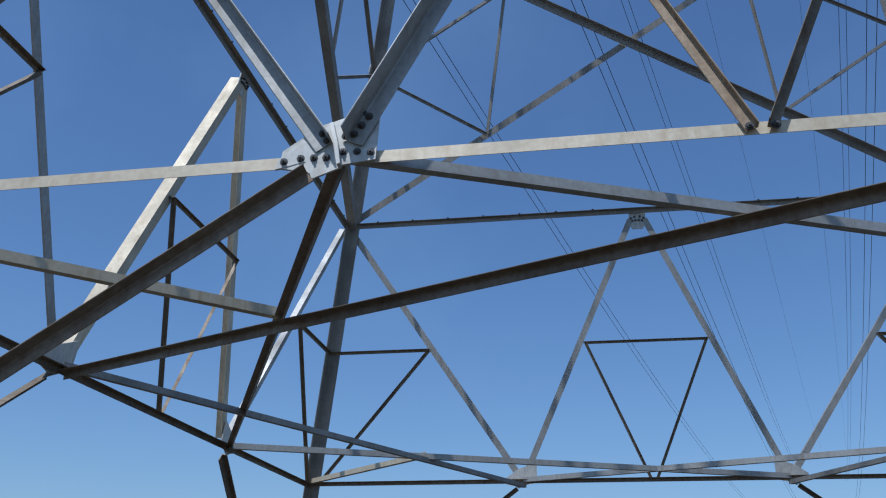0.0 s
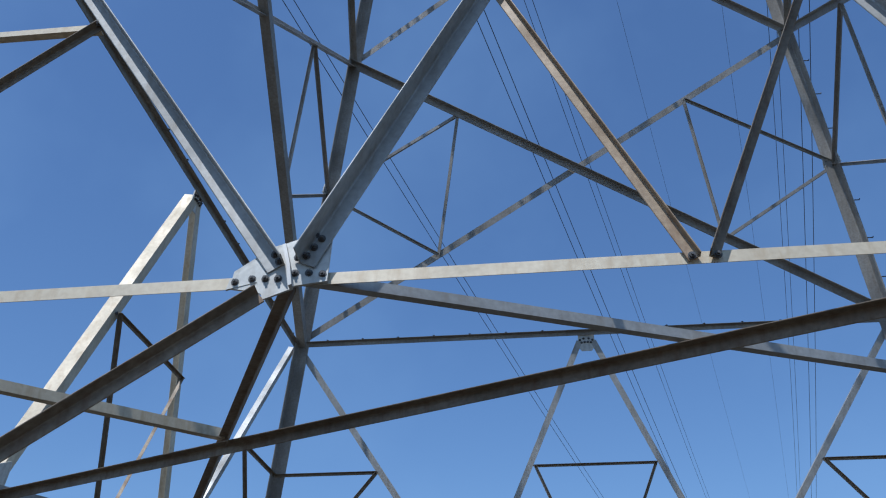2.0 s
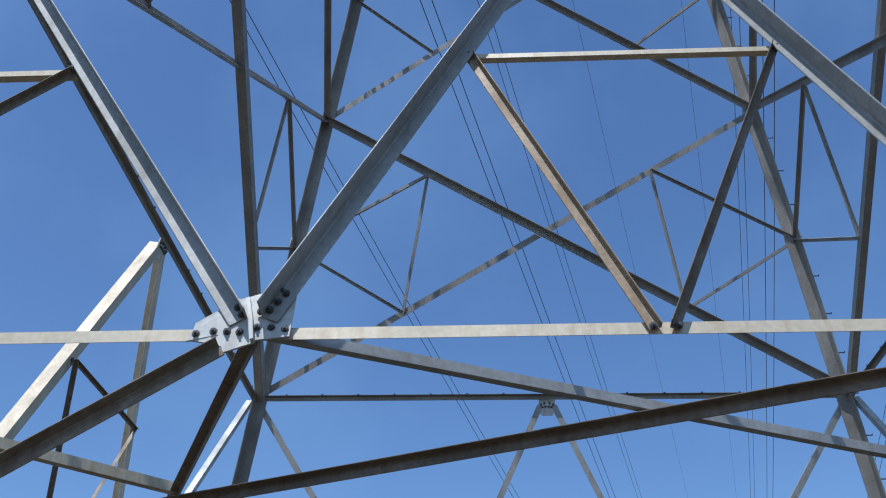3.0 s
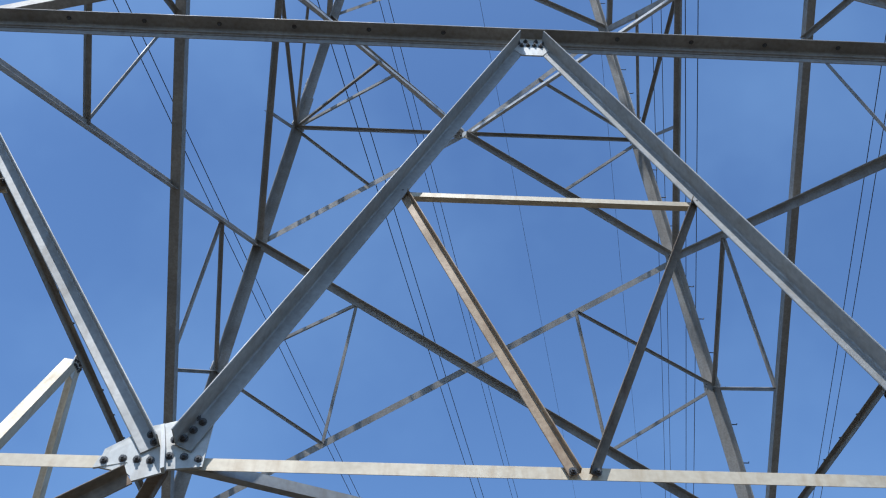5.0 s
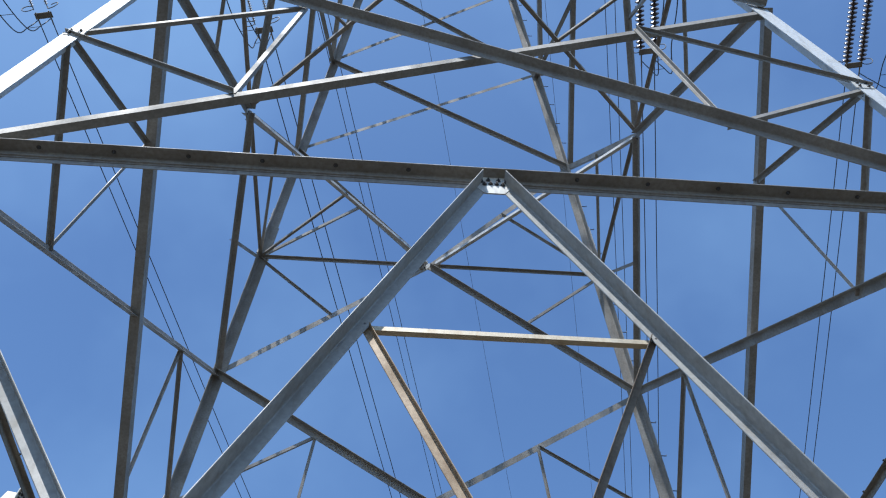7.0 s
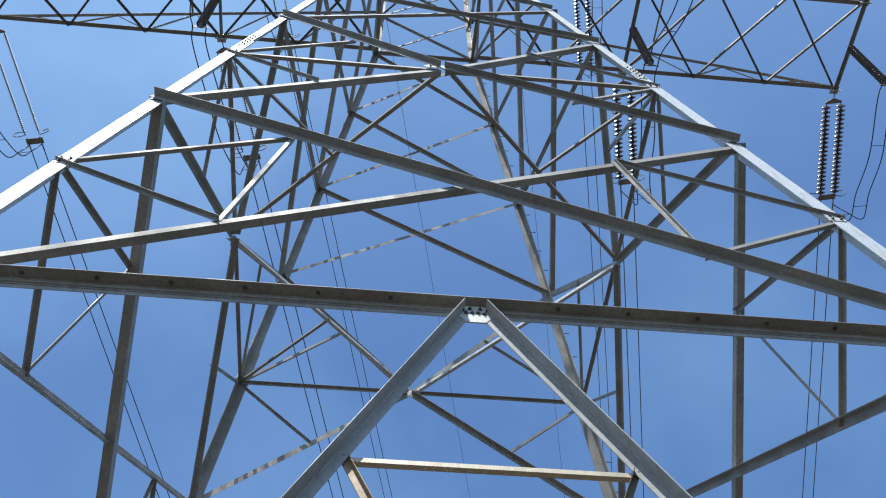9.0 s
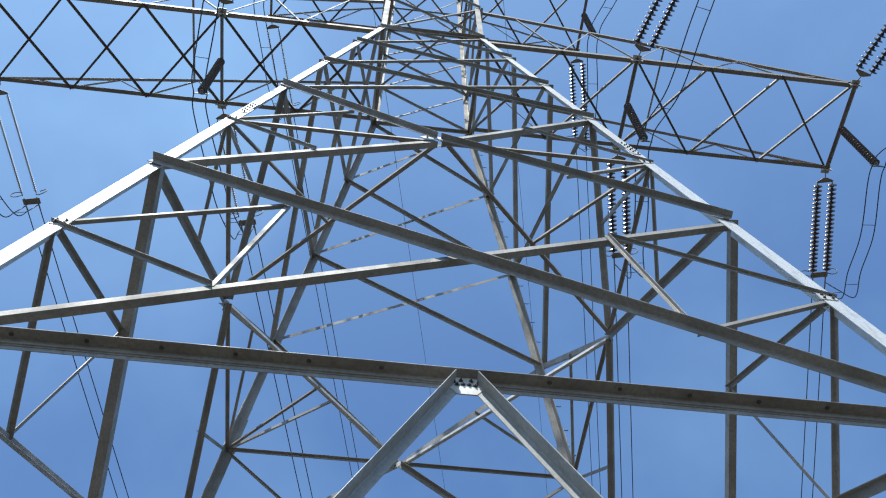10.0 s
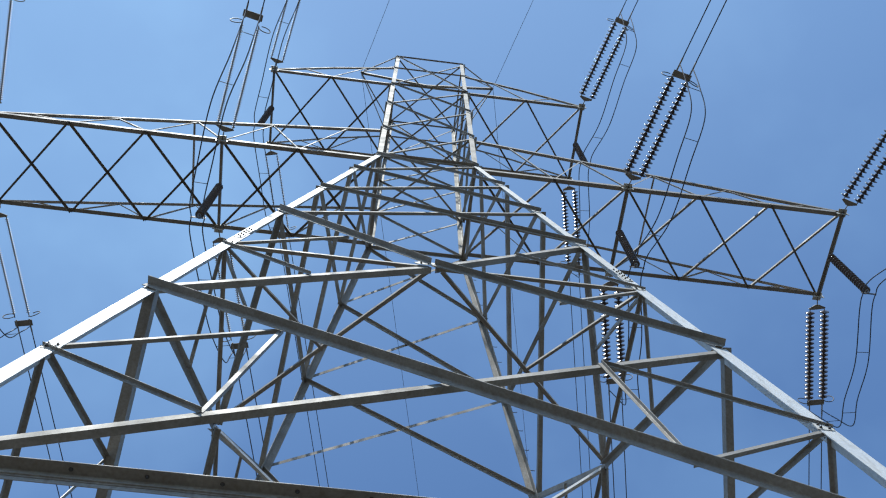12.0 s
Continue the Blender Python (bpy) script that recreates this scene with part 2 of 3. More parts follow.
def bar(face, s0, z0, s1, z1, b, name="brace", material=None, style=None, label="", out=-0.02, t=None, c=None, outward=False):
    """An angle bar in a face, from (s0, z0) to (s1, z1). Bars that rise to one side turn their second leg
    inwards at the lower edge, the others outwards at the upper edge (style 0 or 1 sets it)."""
    n, r, side = FACES[face]
    p, q = at(face, s0, z0, out), at(face, s1, z1, out)
    d = (q - p).normalized()
    lean = SLOPE if min(z0, z1) < ZW - 0.5 else 0.0      # the face leans inwards
    view = (Vector(n) + Vector((0, 0, lean))).normalized() * (1 if outward else side)
    a = view.cross(d)
    if a.z < 0 or (abs(a.z) < 0.02 and a.dot(Vector((0, 0, 1))) < 0):
        a = -a
    if style is None:
        style = (0 if a.y < 0 else 1) if face in ("left", "right") else (0 if (s1 - s0) * (z1 - z0) * side > 0 else 1)
    t = t or max(0.007, b * 0.09)
    if style == 2:      # heel at the upper edge, second leg away from the open side
        return angle(name, p + a * b / 2, q + a * b / 2, -a, -view, b, t, material or GALV, tower, label, c)
    if style == 3:      # heel at the lower edge, second leg towards the open side
        return angle(name, p - a * b / 2, q - a * b / 2, a, view, b, t, material or GALV, tower, label, c)
    if style == 0:      # heel at the lower edge, second leg away from the open side
        return angle(name, p - a * b / 2, q - a * b / 2, a, -view, b, t, material or GALV, tower, label, c)
    return angle(name, p + a * b * 0.25, q + a * b * 0.25, -a, view, b, t, material or GALV, tower, label, c or b)


# legs: heavy angles with the heel at the corner
def build_legs():
    for sx in (-1, 1):
        for sy in (-1, 1):
            for za, zb, b in ((0.0, 19.75, 0.235), (19.75, ZW, 0.2), (ZW, ZTOP, 0.2)):
                p, q = Vector((sx * half(za), sy * half(za), za)), Vector((sx * half(zb - 1e-4), sy * half(zb - 1e-4), zb))
                # south legs take the sun-brightened steels, north legs the plain grey
                leg = angle("leg", p, q, (-sx, 0, 0), (0, -sy, 0), b, b * 0.1, (SUNLIT if sy < 0 and za < 1 else SUNLIT_UPPER if sy < 0 else GALV) if za < ZW else SHAFT_LEG, tower)
                if zb < ZW - 1:   # splice plates with bolts at the leg's joint
                    d = (q - p).normalized()
                    for u, n in (((-sx, 0, 0), (0, sy, 0)), ((0, -sy, 0), (sx, 0, 0))):
                        u, n = Vector(u), Vector(n)
                        o = q + n * 0.004
                        v = d if u.cross(d).dot(n) > 0 else -d
                        plate = prism("splice_plate", [(0.03, -0.45), (b - 0.03, -0.45), (b - 0.03, 0.45), (0.03, 0.45)], o, u, v, 0.012, PLATE, tower)
                        for k in range(10):
                            bolt(plate, o + u * (b * (0.36 if k % 2 else 0.66)) + v * (-0.39 + 0.087 * k) + n * 0.012, n)


def gusset(face, s, z, outline, bolts, fold=0.0, out=0.0, big=True):
    n, r, side = FACES[face]
    r, up = Vector(r), (Vector((0, 0, 1)) - Vector(n) * SLOPE).normalized()
    o = at(face, s, z, out)
    plate = prism("gusset_plate", outline, o, r, up, 0.014, PLATE, tower, fold=fold)
    for u, v in bolts:
        h = fold * max(0.0, 1 - abs(u) / 0.25)
        bolt(plate, o + r * u + up * v + Vector(n) * (0.014 + h), n, BOLT_BIG if big else BOLT_SMALL)
        if side < 0:
            bolt(plate, o + r * u + up * v + Vector(n) * h, -Vector(n), BOLT_BIG if big else BOLT_SMALL)
    return plate


def build_base(face):
    """From the ground to the first long strut: W braces, lower strut, feet braces and secondary bars."""
    side = FACES[face][2]
    w0, w1 = half(Z0), half(Z1)
    n = Vector(FACES[face][0])
    zs = Z0 + {"near": 0.034, "far": 0.03}.get(face, 0.0)
    tilt = 0.04 if side > 0 else 0.0
    # near strut coloured as sunlit, the other faces' struts as shaded
    bar(face, -w0, zs - tilt, w0, zs + tilt, 0.082, "lower_strut", SUNLIT_CREAM if side > 0 else RUSTY_SHADED, 2 if side > 0 else 1)
    for sg in (-1, 1):
        # inner and outer arms of the W
        if face == "near":
            bar(face, sg * (GUSSET - 0.08), Z0 + 0.1, sg * 0.09, Z1 - 0.12, 0.105, "main_brace", ARM, 1, out=0.034, c=0.148, outward=True)
        elif face == "far":
            bar(face, sg * (GUSSET + 0.02), Z0 + 0.1, sg * 0.16, Z1 - 0.14, 0.115, "main_brace", ARM, 1, out=0.034, c=0.13, outward=True)
        else:
            # side arms are brightened in colour, for the sun on their flanges
            bar(face, sg * (GUSSET - 0.08), Z0 + 0.1, sg * 0.09, Z1 - 0.14, 0.15, "main_brace", SUNLIT_CREAM, 1, out=0.034, c=0.165, outward=True)
        bar(face, sg * (GUSSET + 0.05), Z0 + 0.09, sg * (w1 - 0.1), Z1 - 0.1, 0.115, "main_brace", ARM, 1, out=0.034, c=0.105, outward=True)
        # brace from the gusset to the leg's foot
        wide = face == "left" and sg < 0
        bar(face, sg * (GUSSET + 0.15), Z0 - 0.1, sg * (half(0.7) - 0.1), 0.68, 0.14 if wide else 0.08, "foot_brace", RUSTY_SHADED, 1, out=0.13 if wide else 0.03, c=0.085)
        # secondary bars inside the A and between W and leg
        m = GUSSET * 0.478
        zm = 6.51
        sh = 0.025 if sg > 0 else -0.02
        # near left bar in the sunlit tan, its partners in the shaded brown
        bar(face, sg * m - sh, zm, sg * 0.06 - sh, Z0 + 0.02, 0.072 if sg < 0 and side > 0 else 0.055, "secondary_brace", SUNLIT_TAN if sg < 0 and side > 0 else RUSTY_SHADED, 1, out=0.0, c=0.05 if side < 0 or sg < 0 else 0.08)
        o = GUSSET + (w1 - GUSSET) * 0.52
        zo = Z0 + (Z1 - Z0) * 0.496
        # again the near bar has a sunlit colour, the others a shaded one
        bar(face, sg * o, zo, sg * half(zo), zo, 0.06, "secondary_brace", SUNLIT_CREAM if side > 0 else RUSTY_SHADED, 0 if side > 0 else 1)
        bar(face, sg * o, zo, sg * (w0 - (0.1 if side > 0 else 0.22)), Z0 + (0.15 if side > 0 else 0.03), 0.06, "secondary_brace", RUSTY_SHADED, 1)
        for u, v in ((sg * m, zm), (sg * 0.07, Z0 + 0.03), (sg * o, zo), (sg * (half(zo) - 0.05), zo)):
            bolt(tower, at(face, u, v, 0.012), n, BOLT_SMALL)
        # gusset plate with its bolts
        g = [(-0.29, -0.06), (-0.12, -0.10), (-0.06, -0.14), (0.095, -0.07), (0.28, -0.04), (0.285, 0.30), (0.26, 0.34), (0.02, 0.24), (-0.06, 0.22), (-0.28, 0.06)]
        b = [(0.09, 0.02), (0.17, 0.02), (0.25, 0.01)] if side > 0 else [(-0.25, 0.0), (-0.16, 0.01), (-0.08, 0.01), (-0.01, 0.01), (0.09, 0.02), (0.17, 0.02), (0.25, 0.01)]
        c = [(0.10, 0.13), (0.14, 0.19), (0.18, 0.25), (0.05, 0.12), (0.10, 0.22), (0.14, 0.28), (-0.06, 0.10), (-0.09, 0.15)]
        if sg > 0:
            g, b, c = [(-x, z) for x, z in g][::-1], [(-x, z) for x, z in b], [(-x, z) for x, z in c]
        plate = gusset(face, sg * (GUSSET + 0.05), Z0 + 0.02, g, b, fold=0.015, out=0.004)
        if side > 0:
            # a second plate laps over the outer half, its inner edge bent forward
            f = [(-0.36, -0.07), (-0.18, -0.03), (-0.13, -0.155), (0.04, -0.09), (0.013, 0.05), (-0.03, 0.21), (-0.19, 0.15), (-0.345, 0.0)]
            f = f if sg < 0 else [(-x, z) for x, z in f][::-1]
            gusset(face, sg * GUSSET, Z0 + 0.02, f, [((1 if sg < 0 else -1) * x, z) for x, z in ((-0.31, -0.02), (-0.21, -0.005), (-0.13, -0.01), (-0.055, -0.015))], fold=0.012, out=0.01)
            lip = [(0.022, -0.093), (0.042, -0.086), (0.016, 0.055), (-0.026, 0.208), (-0.046, 0.2), (-0.004, 0.05)]
            lip = lip if sg < 0 else [(-x, z) for x, z in lip][::-1]
            prism("plate_lip", lip, at(face, sg * GUSSET, Z0 + 0.02, 0.03), FACES[face][1], (0, SLOPE, 1), 0.045, PLATE, tower)
        for u, v in c:
            bolt(plate, at(face, sg * GUSSET + u, Z0 + 0.02 + v, 0.048), n, BOLT_BIG)
    # lit colour on the near face, shade colour on the rest
    bar(face, -m, zm, m, zm, 0.05, "secondary_brace", SUNLIT_CREAM if side > 0 else RUSTY_SHADED, 0 if side > 0 else 1, out=0.0)
    # upper strut: two angles back to back with stitch bolts
    zu = Z1 + {"near": -0.055, "far": 0.03}.get(face, -0.03)
    s1 = bar(face, -w1, zu, w1, zu, 0.115 if side > 0 else 0.1, "upper_strut", GALV, 1, out=0.01, c=0.143 if side > 0 else 0.085)
    if side > 0:
        bar(face, -w1, Z1 - 0.14, w1, Z1 - 0.14, 0.085, "upper_strut", GALV, 1, out=0.0, c=0.04)
    for s in [sg * (0.84 + 0.715 * k) for sg in (-1, 1) for k in range(7)]:
        bolt(s1, at(face, s, zu + 0.026, 0.01 + 0.075 * side), (0, 0, -1), BOLT_STITCH)
    gusset(face, 0, Z1, [(-0.17, -0.24), (-0.1, -0.35), (0.1, -0.35), (0.17, -0.24), (0.15, 0.02), (-0.15, 0.02)],
           [(-0.12, -0.13), (-0.09, -0.18), (0.12, -0.13), (0.09, -0.18), (-0.05, -0.1), (0.05, -0.1), (-0.03, -0.17), (0.03, -0.17)], out=0.035)


def along(p, q, f):
    return p[0] + (q[0] - p[0]) * f, p[1] + (q[1] - p[1]) * f


def build_panel(face, za, zm, zb, b, secondary=True, tie=False, b2=0.06):
    """An X panel between the levels za and zb, with bars from the leg's middle joint at zm."""
    wa, wb, wm = half(za), half(zb), half(zm)
    mid = MIDDLE * Vector(FACES[face][1]).x          # the ties meet a little off the middle
    for sg in (-1, 1) if tie else ():
        o = -0.02 if sg > 0 else 0.03
        inner = face == "far" and sg < 0
        bar(face, -sg * wa, za, mid - sg * 0.04, zm - 0.02, b, "diagonal_brace", GALV, 2 if inner else 1 if (face, sg) in (("right", 1), ("left", -1)) else None, out=o)
        bar(face, mid + sg * 0.04, zm + 0.03, sg * wb, zb, b, "diagonal_brace", GALV, 2 if inner else None, out=o)
    for sg in () if tie else (-1, 1):
        o, side_face = (-0.02 if sg > 0 else 0.03), face in ("left", "right")
        if secondary:
            o = {("left", 1): -0.18, ("left", -1): -0.03, ("right", -1): -0.03}.get((face, sg), o)
        if face == "far" and sg < 0:
            lift = 0.0 if secondary else 0.13
            bar(face, wa, za + lift, -wb, zb + lift, b * 0.9, "diagonal_brace", GALV, 2, out=o)
        elif face == "near" and sg > 0:
            bar(face, -wa, za - 0.02, wb, zb - 0.1, b * 0.72, "diagonal_brace", GALV, out=o)
        elif face == "near":
            bar(face, wa, za - 0.08, -wb, zb - 0.05, b * 0.9, "diagonal_brace", GALV, out=o, c=b * 0.95)
        elif face == "right" and sg > 0 and secondary:
            bar(face, -wa, za + 0.08, wb, zb + 0.08, b * 0.95, "diagonal_brace", GALV, 1, out=o)
        else:
            lift = 0.05 if face == "far" and secondary else 0.0
            bar(face, -sg * wa, za + lift, sg * wb, zb + lift, b * (1.15 if side_face and not secondary else {("left", -1): 0.82, ("left", 1): 1.15, ("right", -1): 0.9}.get((face, sg), 1.0)), "diagonal_brace", GALV, (0 if (sg > 0) == (face == "left") else 3) if side_face else None, out=o)
    if secondary:
        for sg in (-1, 1):
            low, high = along((sg * wa, za), (-sg * wb, zb), 0.273), along((sg * wb, zb), (-sg * wa, za), 0.226)
            if tie:
                low, high = along((sg * wa, za), (mid, zm), 0.52), along((sg * wb, zb), (mid, zm), 0.5)
            turned, size = (1, 0.075) if face in ("left", "right") and not tie else (None, b2)
            bar(face, sg * wm, zm, *low, size, "secondary_brace", GALV, turned, out=-0.01)
            bar(face, sg * wm, zm, *high, size, "secondary_brace", GALV, turned, out=-0.01)
            if not tie:
                bar(face, *low, *high, b2, "secondary_brace", GALV, out=-0.01)
            gusset(face, sg * (wm - 0.13), zm, [(-0.12, -0.1), (0.12, -0.1), (0.12, 0.1), (-0.12, 0.1)], [(-0.06, -0.05), (0.06, -0.05), (-0.06, 0.05), (0.06, 0.05)], out=-0.004, big=False)
    if tie:
        for sg in (-1, 1):
            bar(face, sg * wm, zm, mid + sg * 0.1, zm, 0.075, "tie", GALV, 0 if FACES[face][2] > 0 else 1)
        gusset(face, mid, zm, [(-0.3, -0.08), (0.3, -0.08), (0.36, 0.0), (0.25, 0.12), (-0.25, 0.12), (-0.36, 0.0)],
               [(x, y) for x in (-0.22, -0.08, 0.08, 0.22) for y in (-0.03, 0.06)], out=0.02, big=False)


build_legs()
for face in FACES:
    build_base(face)
    build_panel(face, Z1 + (0.05 if face == "far" else 0.0), ZM1, Z2, 0.15)
    build_panel(face, Z2, ZM2, Z3, 0.125, tie=True)
    build_panel(face, Z3, 0, Z4, 0.11, False)
    build_panel(face, Z4, 0, Z5, 0.11, False)
    build_panel(face, Z5, 0, ZW - 1e-3, 0.10, False)
    for za, zb in ((ZW, ZB1), (ZB1, ZB2), (ZB2, ZT)):
        build_panel(face, za, 0, zb, 0.085, False)
    build_panel(face, ZT, 0, ZTOP, 0.07, False)
    bar(face, -TOP, ZTOP, TOP, ZTOP, 0.08, "top_strut", GALV, 1)
    bar(face, -TOP, ZT, TOP, ZT, 0.1, "shaft_strut", GALV, 1)
    bar(face, -TOP, ZW, TOP, ZW, 0.1, "shaft_strut", GALV, 1)
    bar(face, -half(ZA), ZA - 0.01, half(ZA), ZA - 0.01, 0.12, "shaft_strut", GALV, 1)


def flat_bar(p, q, b, name, material, leg=1, label=""):
    """An angle bar lying level: leg 1 stands up along its southern edge, leg -1 hangs from its northern edge."""
    p, q = Vector(p), Vector(q)
    d = (q - p).normalized()
    a = d.cross(Vector((0, 0, 1)))
    a = a if a.y * leg > 0 else -a
    return angle(name, p - a * b / 2, q - a * b / 2, a, (0, 0, leg), b, max(0.006, b * 0.09), material, tower, label)


def build_diaphragm():
    """The level bracing between the eight lower gussets."""
    w, a, z = half(Z0) - 0.03, GUSSET, Z0 - 0.06
    for sx in (-1, 1):
        for sy in (-1, 1):
            # steel colours stand for light here: grey and cream sunlit, brown shaded
            if sx > 0 and sy < 0:      # the lighter brace of the pair
                flat_bar((sx * w, sy * a, z + 0.06), (-sx * a, sy * w, z + 0.075), 0.068, "plan_brace", ARM)
            else:
                flat_bar((sx * w, sy * a, z + 0.03), (-sx * a, sy * w, z + 0.05), 0.088, "plan_brace", RUSTY_SHADED if sy < 0 else ARM, sy)
            flat_bar((sx * a, sy * w, z + (0.09 if sy < 0 else -0.05)), (sx * w, -sy * a, z + (0.09 if sy < 0 else 0.05)), 0.075, "plan_brace", RUSTY_SHADED if sy < 0 else GALV, sy)
            flat_bar((sx * (w - 0.05), sy * (w - 0.05), z + 0.07), (sx * CROSS, sy * CROSS, z + 0.07), 0.085, "corner_brace", SUNLIT_CREAM)


def crossing(w, a):
    """Where the braces (w, a)-(-a, w) and (a, w)-(w, -a) meet on the corner's diagonal."""
    # (w, a) + f * (-a - w, w - a): equal coordinates
    f = (w - a) / ((w - a) + (a + w))
    return w - f * (a + w)


def build_tie_frame():
    """Four level bars between the middles of the ties, halfway up the second panel."""
    w, z = half(ZM2) - 0.05, ZM2 - 0.03
    for sx in (-1, 1):
        flat_bar((sx * 0.12, -w + 0.05, z), (sx * w, -0.1, z), 0.08, "plan_brace", GALV, 1)
        # the northern pair is painted brighter, for sun on its south faces
        flat_bar((sx * w, 0.1, z), (sx * 0.12, w - 0.05, z), 0.08, "plan_brace", SUNLIT, 1)
        for sy in (-1, 1):
            flat_bar((sx * (w - 0.05), sy * (w - 0.05), z), (sx * w / 2, sy * w / 2, z + 0.01), 0.06, "corner_brace", GALV, 1)


CROSS = crossing(half(Z0) - 0.03, GUSSET)
build_diaphragm()
build_tie_frame()


# ---- crossarms ----
def build_arm(sx, z, tip, y, nodes, ztop, kink, b, body):
    """One side of a crossarm: two level bottom chords, two top chords, level X bracing and upright zigzags."""
    def top_z(x):
        kx, kz = kink
        return ztop + (kz - ztop) * (x - body) / (kx - body) if x < kx else kz + (z - kz) * (x - kx) / (tip - kx)
    for sy in (-1, 1):
        angle("bottom_chord", (sx * body, sy * y, z), (sx * tip, sy * y, z), (0, 0, 1), (0, -sy, 0), b, b * 0.09, GALV, tower)
        angle("top_chord", (sx * body, sy * y, ztop), (sx * kink[0], sy * y, kink[1]), (0, 0, 1), (0, -sy, 0), b * 0.7, b * 0.07, GALV, tower)
        angle("top_chord", (sx * kink[0], sy * y, kink[1]), (sx * tip, sy * y, z + 0.1), (0, 0, 1), (0, -sy, 0), b * 0.7, b * 0.07, GALV, tower)
        xs = [body, *nodes]
        for i in range(len(xs) - 1):
            m = (xs[i] + xs[i + 1]) / 2
            for x in (xs[i], xs[i + 1]):
                if x < tip - 0.1 and x > body + 0.1:
                    angle("arm_brace", (sx * x, sy * (y - 0.02), z + 0.05), (sx * m, sy * (y - 0.02), top_z(m)), (1, 0, 0), (0, -sy, 0), 0.05, 0.006, GALV, tower)
    xs = [body, *nodes]
    for i in range(len(xs) - 1):
        x0, x1 = xs[i], xs[i + 1]
        for k, sy in enumerate((-1, 1)):
            p, q = (sx * x0, sy * y, z - 0.01 * k), (sx * x1, -sy * y, z - 0.01 * k)
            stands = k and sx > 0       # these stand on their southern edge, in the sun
            # sunlit bars keep the grey steel, the rest have shade painted in
            flat_bar(p, q, 0.08, "level_brace", GALV if stands else SHADED_BRACE, 1 if stands else -1)
    for x in (nodes[-1], nodes[1] if len(nodes) > 3 else None):
        if x:
            flat_bar((sx * x, -y - 0.05, z - 0.02), (sx * x, y + 0.05, z - 0.02), 0.12, "cross_strut", GALV, -1)
    if len(nodes) > 3:
        flat_bar((sx * kink[0], -y, kink[1]), (sx * kink[0], y, kink[1]), 0.07, "cross_strut", GALV)
    for x in nodes:
        if x in (nodes[-1], nodes[1] if len(nodes) > 3 else None):
            for sy in (-1, 1):
                prism("end_plate", [(-0.22, -0.18), (0.22, -0.18), (0.22, 0.14), (-0.22, 0.14)], (sx * x, sy * (y - 0.02), z), (1, 0, 0), (0, 0, 1), 0.02, PLATE, tower)
                prism("hanger_plate", [(-0.16, -0.16), (0.16, -0.16), (0.16, 0.16), (-0.16, 0.16)], (sx * x, sy * y, z - 0.03), (1, 0, 0), (0, 1, 0), 0.02, PLATE, tower)


ARM_Y, ARM_TIP, ARM_MID, TOP_TIP = 1.738, 15.757, 7.509, 7.628
for sx in (-1, 1):
    build_arm(sx, ZA, ARM_TIP, ARM_Y, (4.74, ARM_MID, 10.26, 13.01, ARM_TIP), ZB1, (9.0, 36.62), 0.16, half(ZA))
    build_arm(sx, ZT, TOP_TIP, TOP, (4.83, TOP_TIP), 51.27, (4.88, 49.43), 0.13, TOP)
    # brackets of the earth wires
    tip_ = Vector((sx * 3.9, -0.5, 56.22))
    angle("earth_wire_bracket", (0, -0.5, ZTOP + 0.1), tip_, (0, 1, 0), (0, 0, -1), 0.16, 0.015, GALV, tower)
    for sy in (-1, 1):
        angle("earth_wire_bracket", (sx * TOP, sy * TOP, ZTOP), tip_, (0, 0, -1), (0, 1, 0), 0.07, 0.007, GALV, tower)
        angle("earth_wire_bracket", (sx * TOP, sy * TOP, 51.76), tip_, (0, 0, -1), (0, 1, 0), 0.06, 0.007, GALV, tower)

# level bracing and a middle strut in the top of the shaft
for face in FACES:
    bar(face, -TOP, 51.27, TOP, 51.27, 0.07, "shaft_strut", GALV, 1)
for z in (ZB1, ZT, ZTOP):
    for sx in (-1, 1):
        flat_bar((sx * half(z), -half(z), z - 0.02 * sx), (-sx * half(z), half(z), z - 0.02 * sx), 0.07, "level_brace", GALV, -1)

# step bolts up the leg that is climbed
for k in range(95):
    z = 3.0 + k * 0.4
    if z < ZW - 0.3:
        w = half(z)
        p = Vector((w, w - 0.1, z)) if k % 2 else Vector((w - 0.1, w, z))
        d = Vector((1, 0, 0)) if k % 2 else Vector((0, 1, 0))
        tube("step_bolt", [p, p + d * 0.16, p + d * 0.165 + Vector((0, 0, 0.03))], 0.011, BOLT, tower)

# ---- insulators and wires ----
DISC = lathe("insulator_disc", [(0.03, 0.0), (0.06, 0.012), (0.13, 0.03), (0.175, 0.052), (0.18, 0.066), (0.155, 0.078), (0.085, 0.088), (0.075, 0.095), (0.07, 0.145), (0.04, 0.16), (0.02, 0.181)], GLASS)
SHEDS = lathe("rod_shed", [(0.022, 0.0), (0.07, 0.018), (0.072, 0.024), (0.026, 0.034), (0.022, 0.083), (0.022, 0.084)], SHED, 10)
# how far the line bears to the east, on the near and the far side, for each phase, and the slope at which the far span leaves
BEARINGS = {"left_tip": (0.19, 0.221, 0.08), "left_mid": (0.21, 0.236, 0.10), "left_top": (0.22, 0.23, 0.08),
            "right_tip": (0.27, 0.224, 0.12), "right_mid": (0.22, 0.222, 0.10), "right_top": (0.247, 0.224, 0.08)}
SET = 4.9                          # length of a tension set from the arm to the clamps


def set_matrix(p, d):
    x = d.cross(Vector((0, 0, 1))).normalized()
    y = d.cross(x)
    return Matrix.Translation(p) @ Matrix((x, y, d)).transposed().to_4x4()


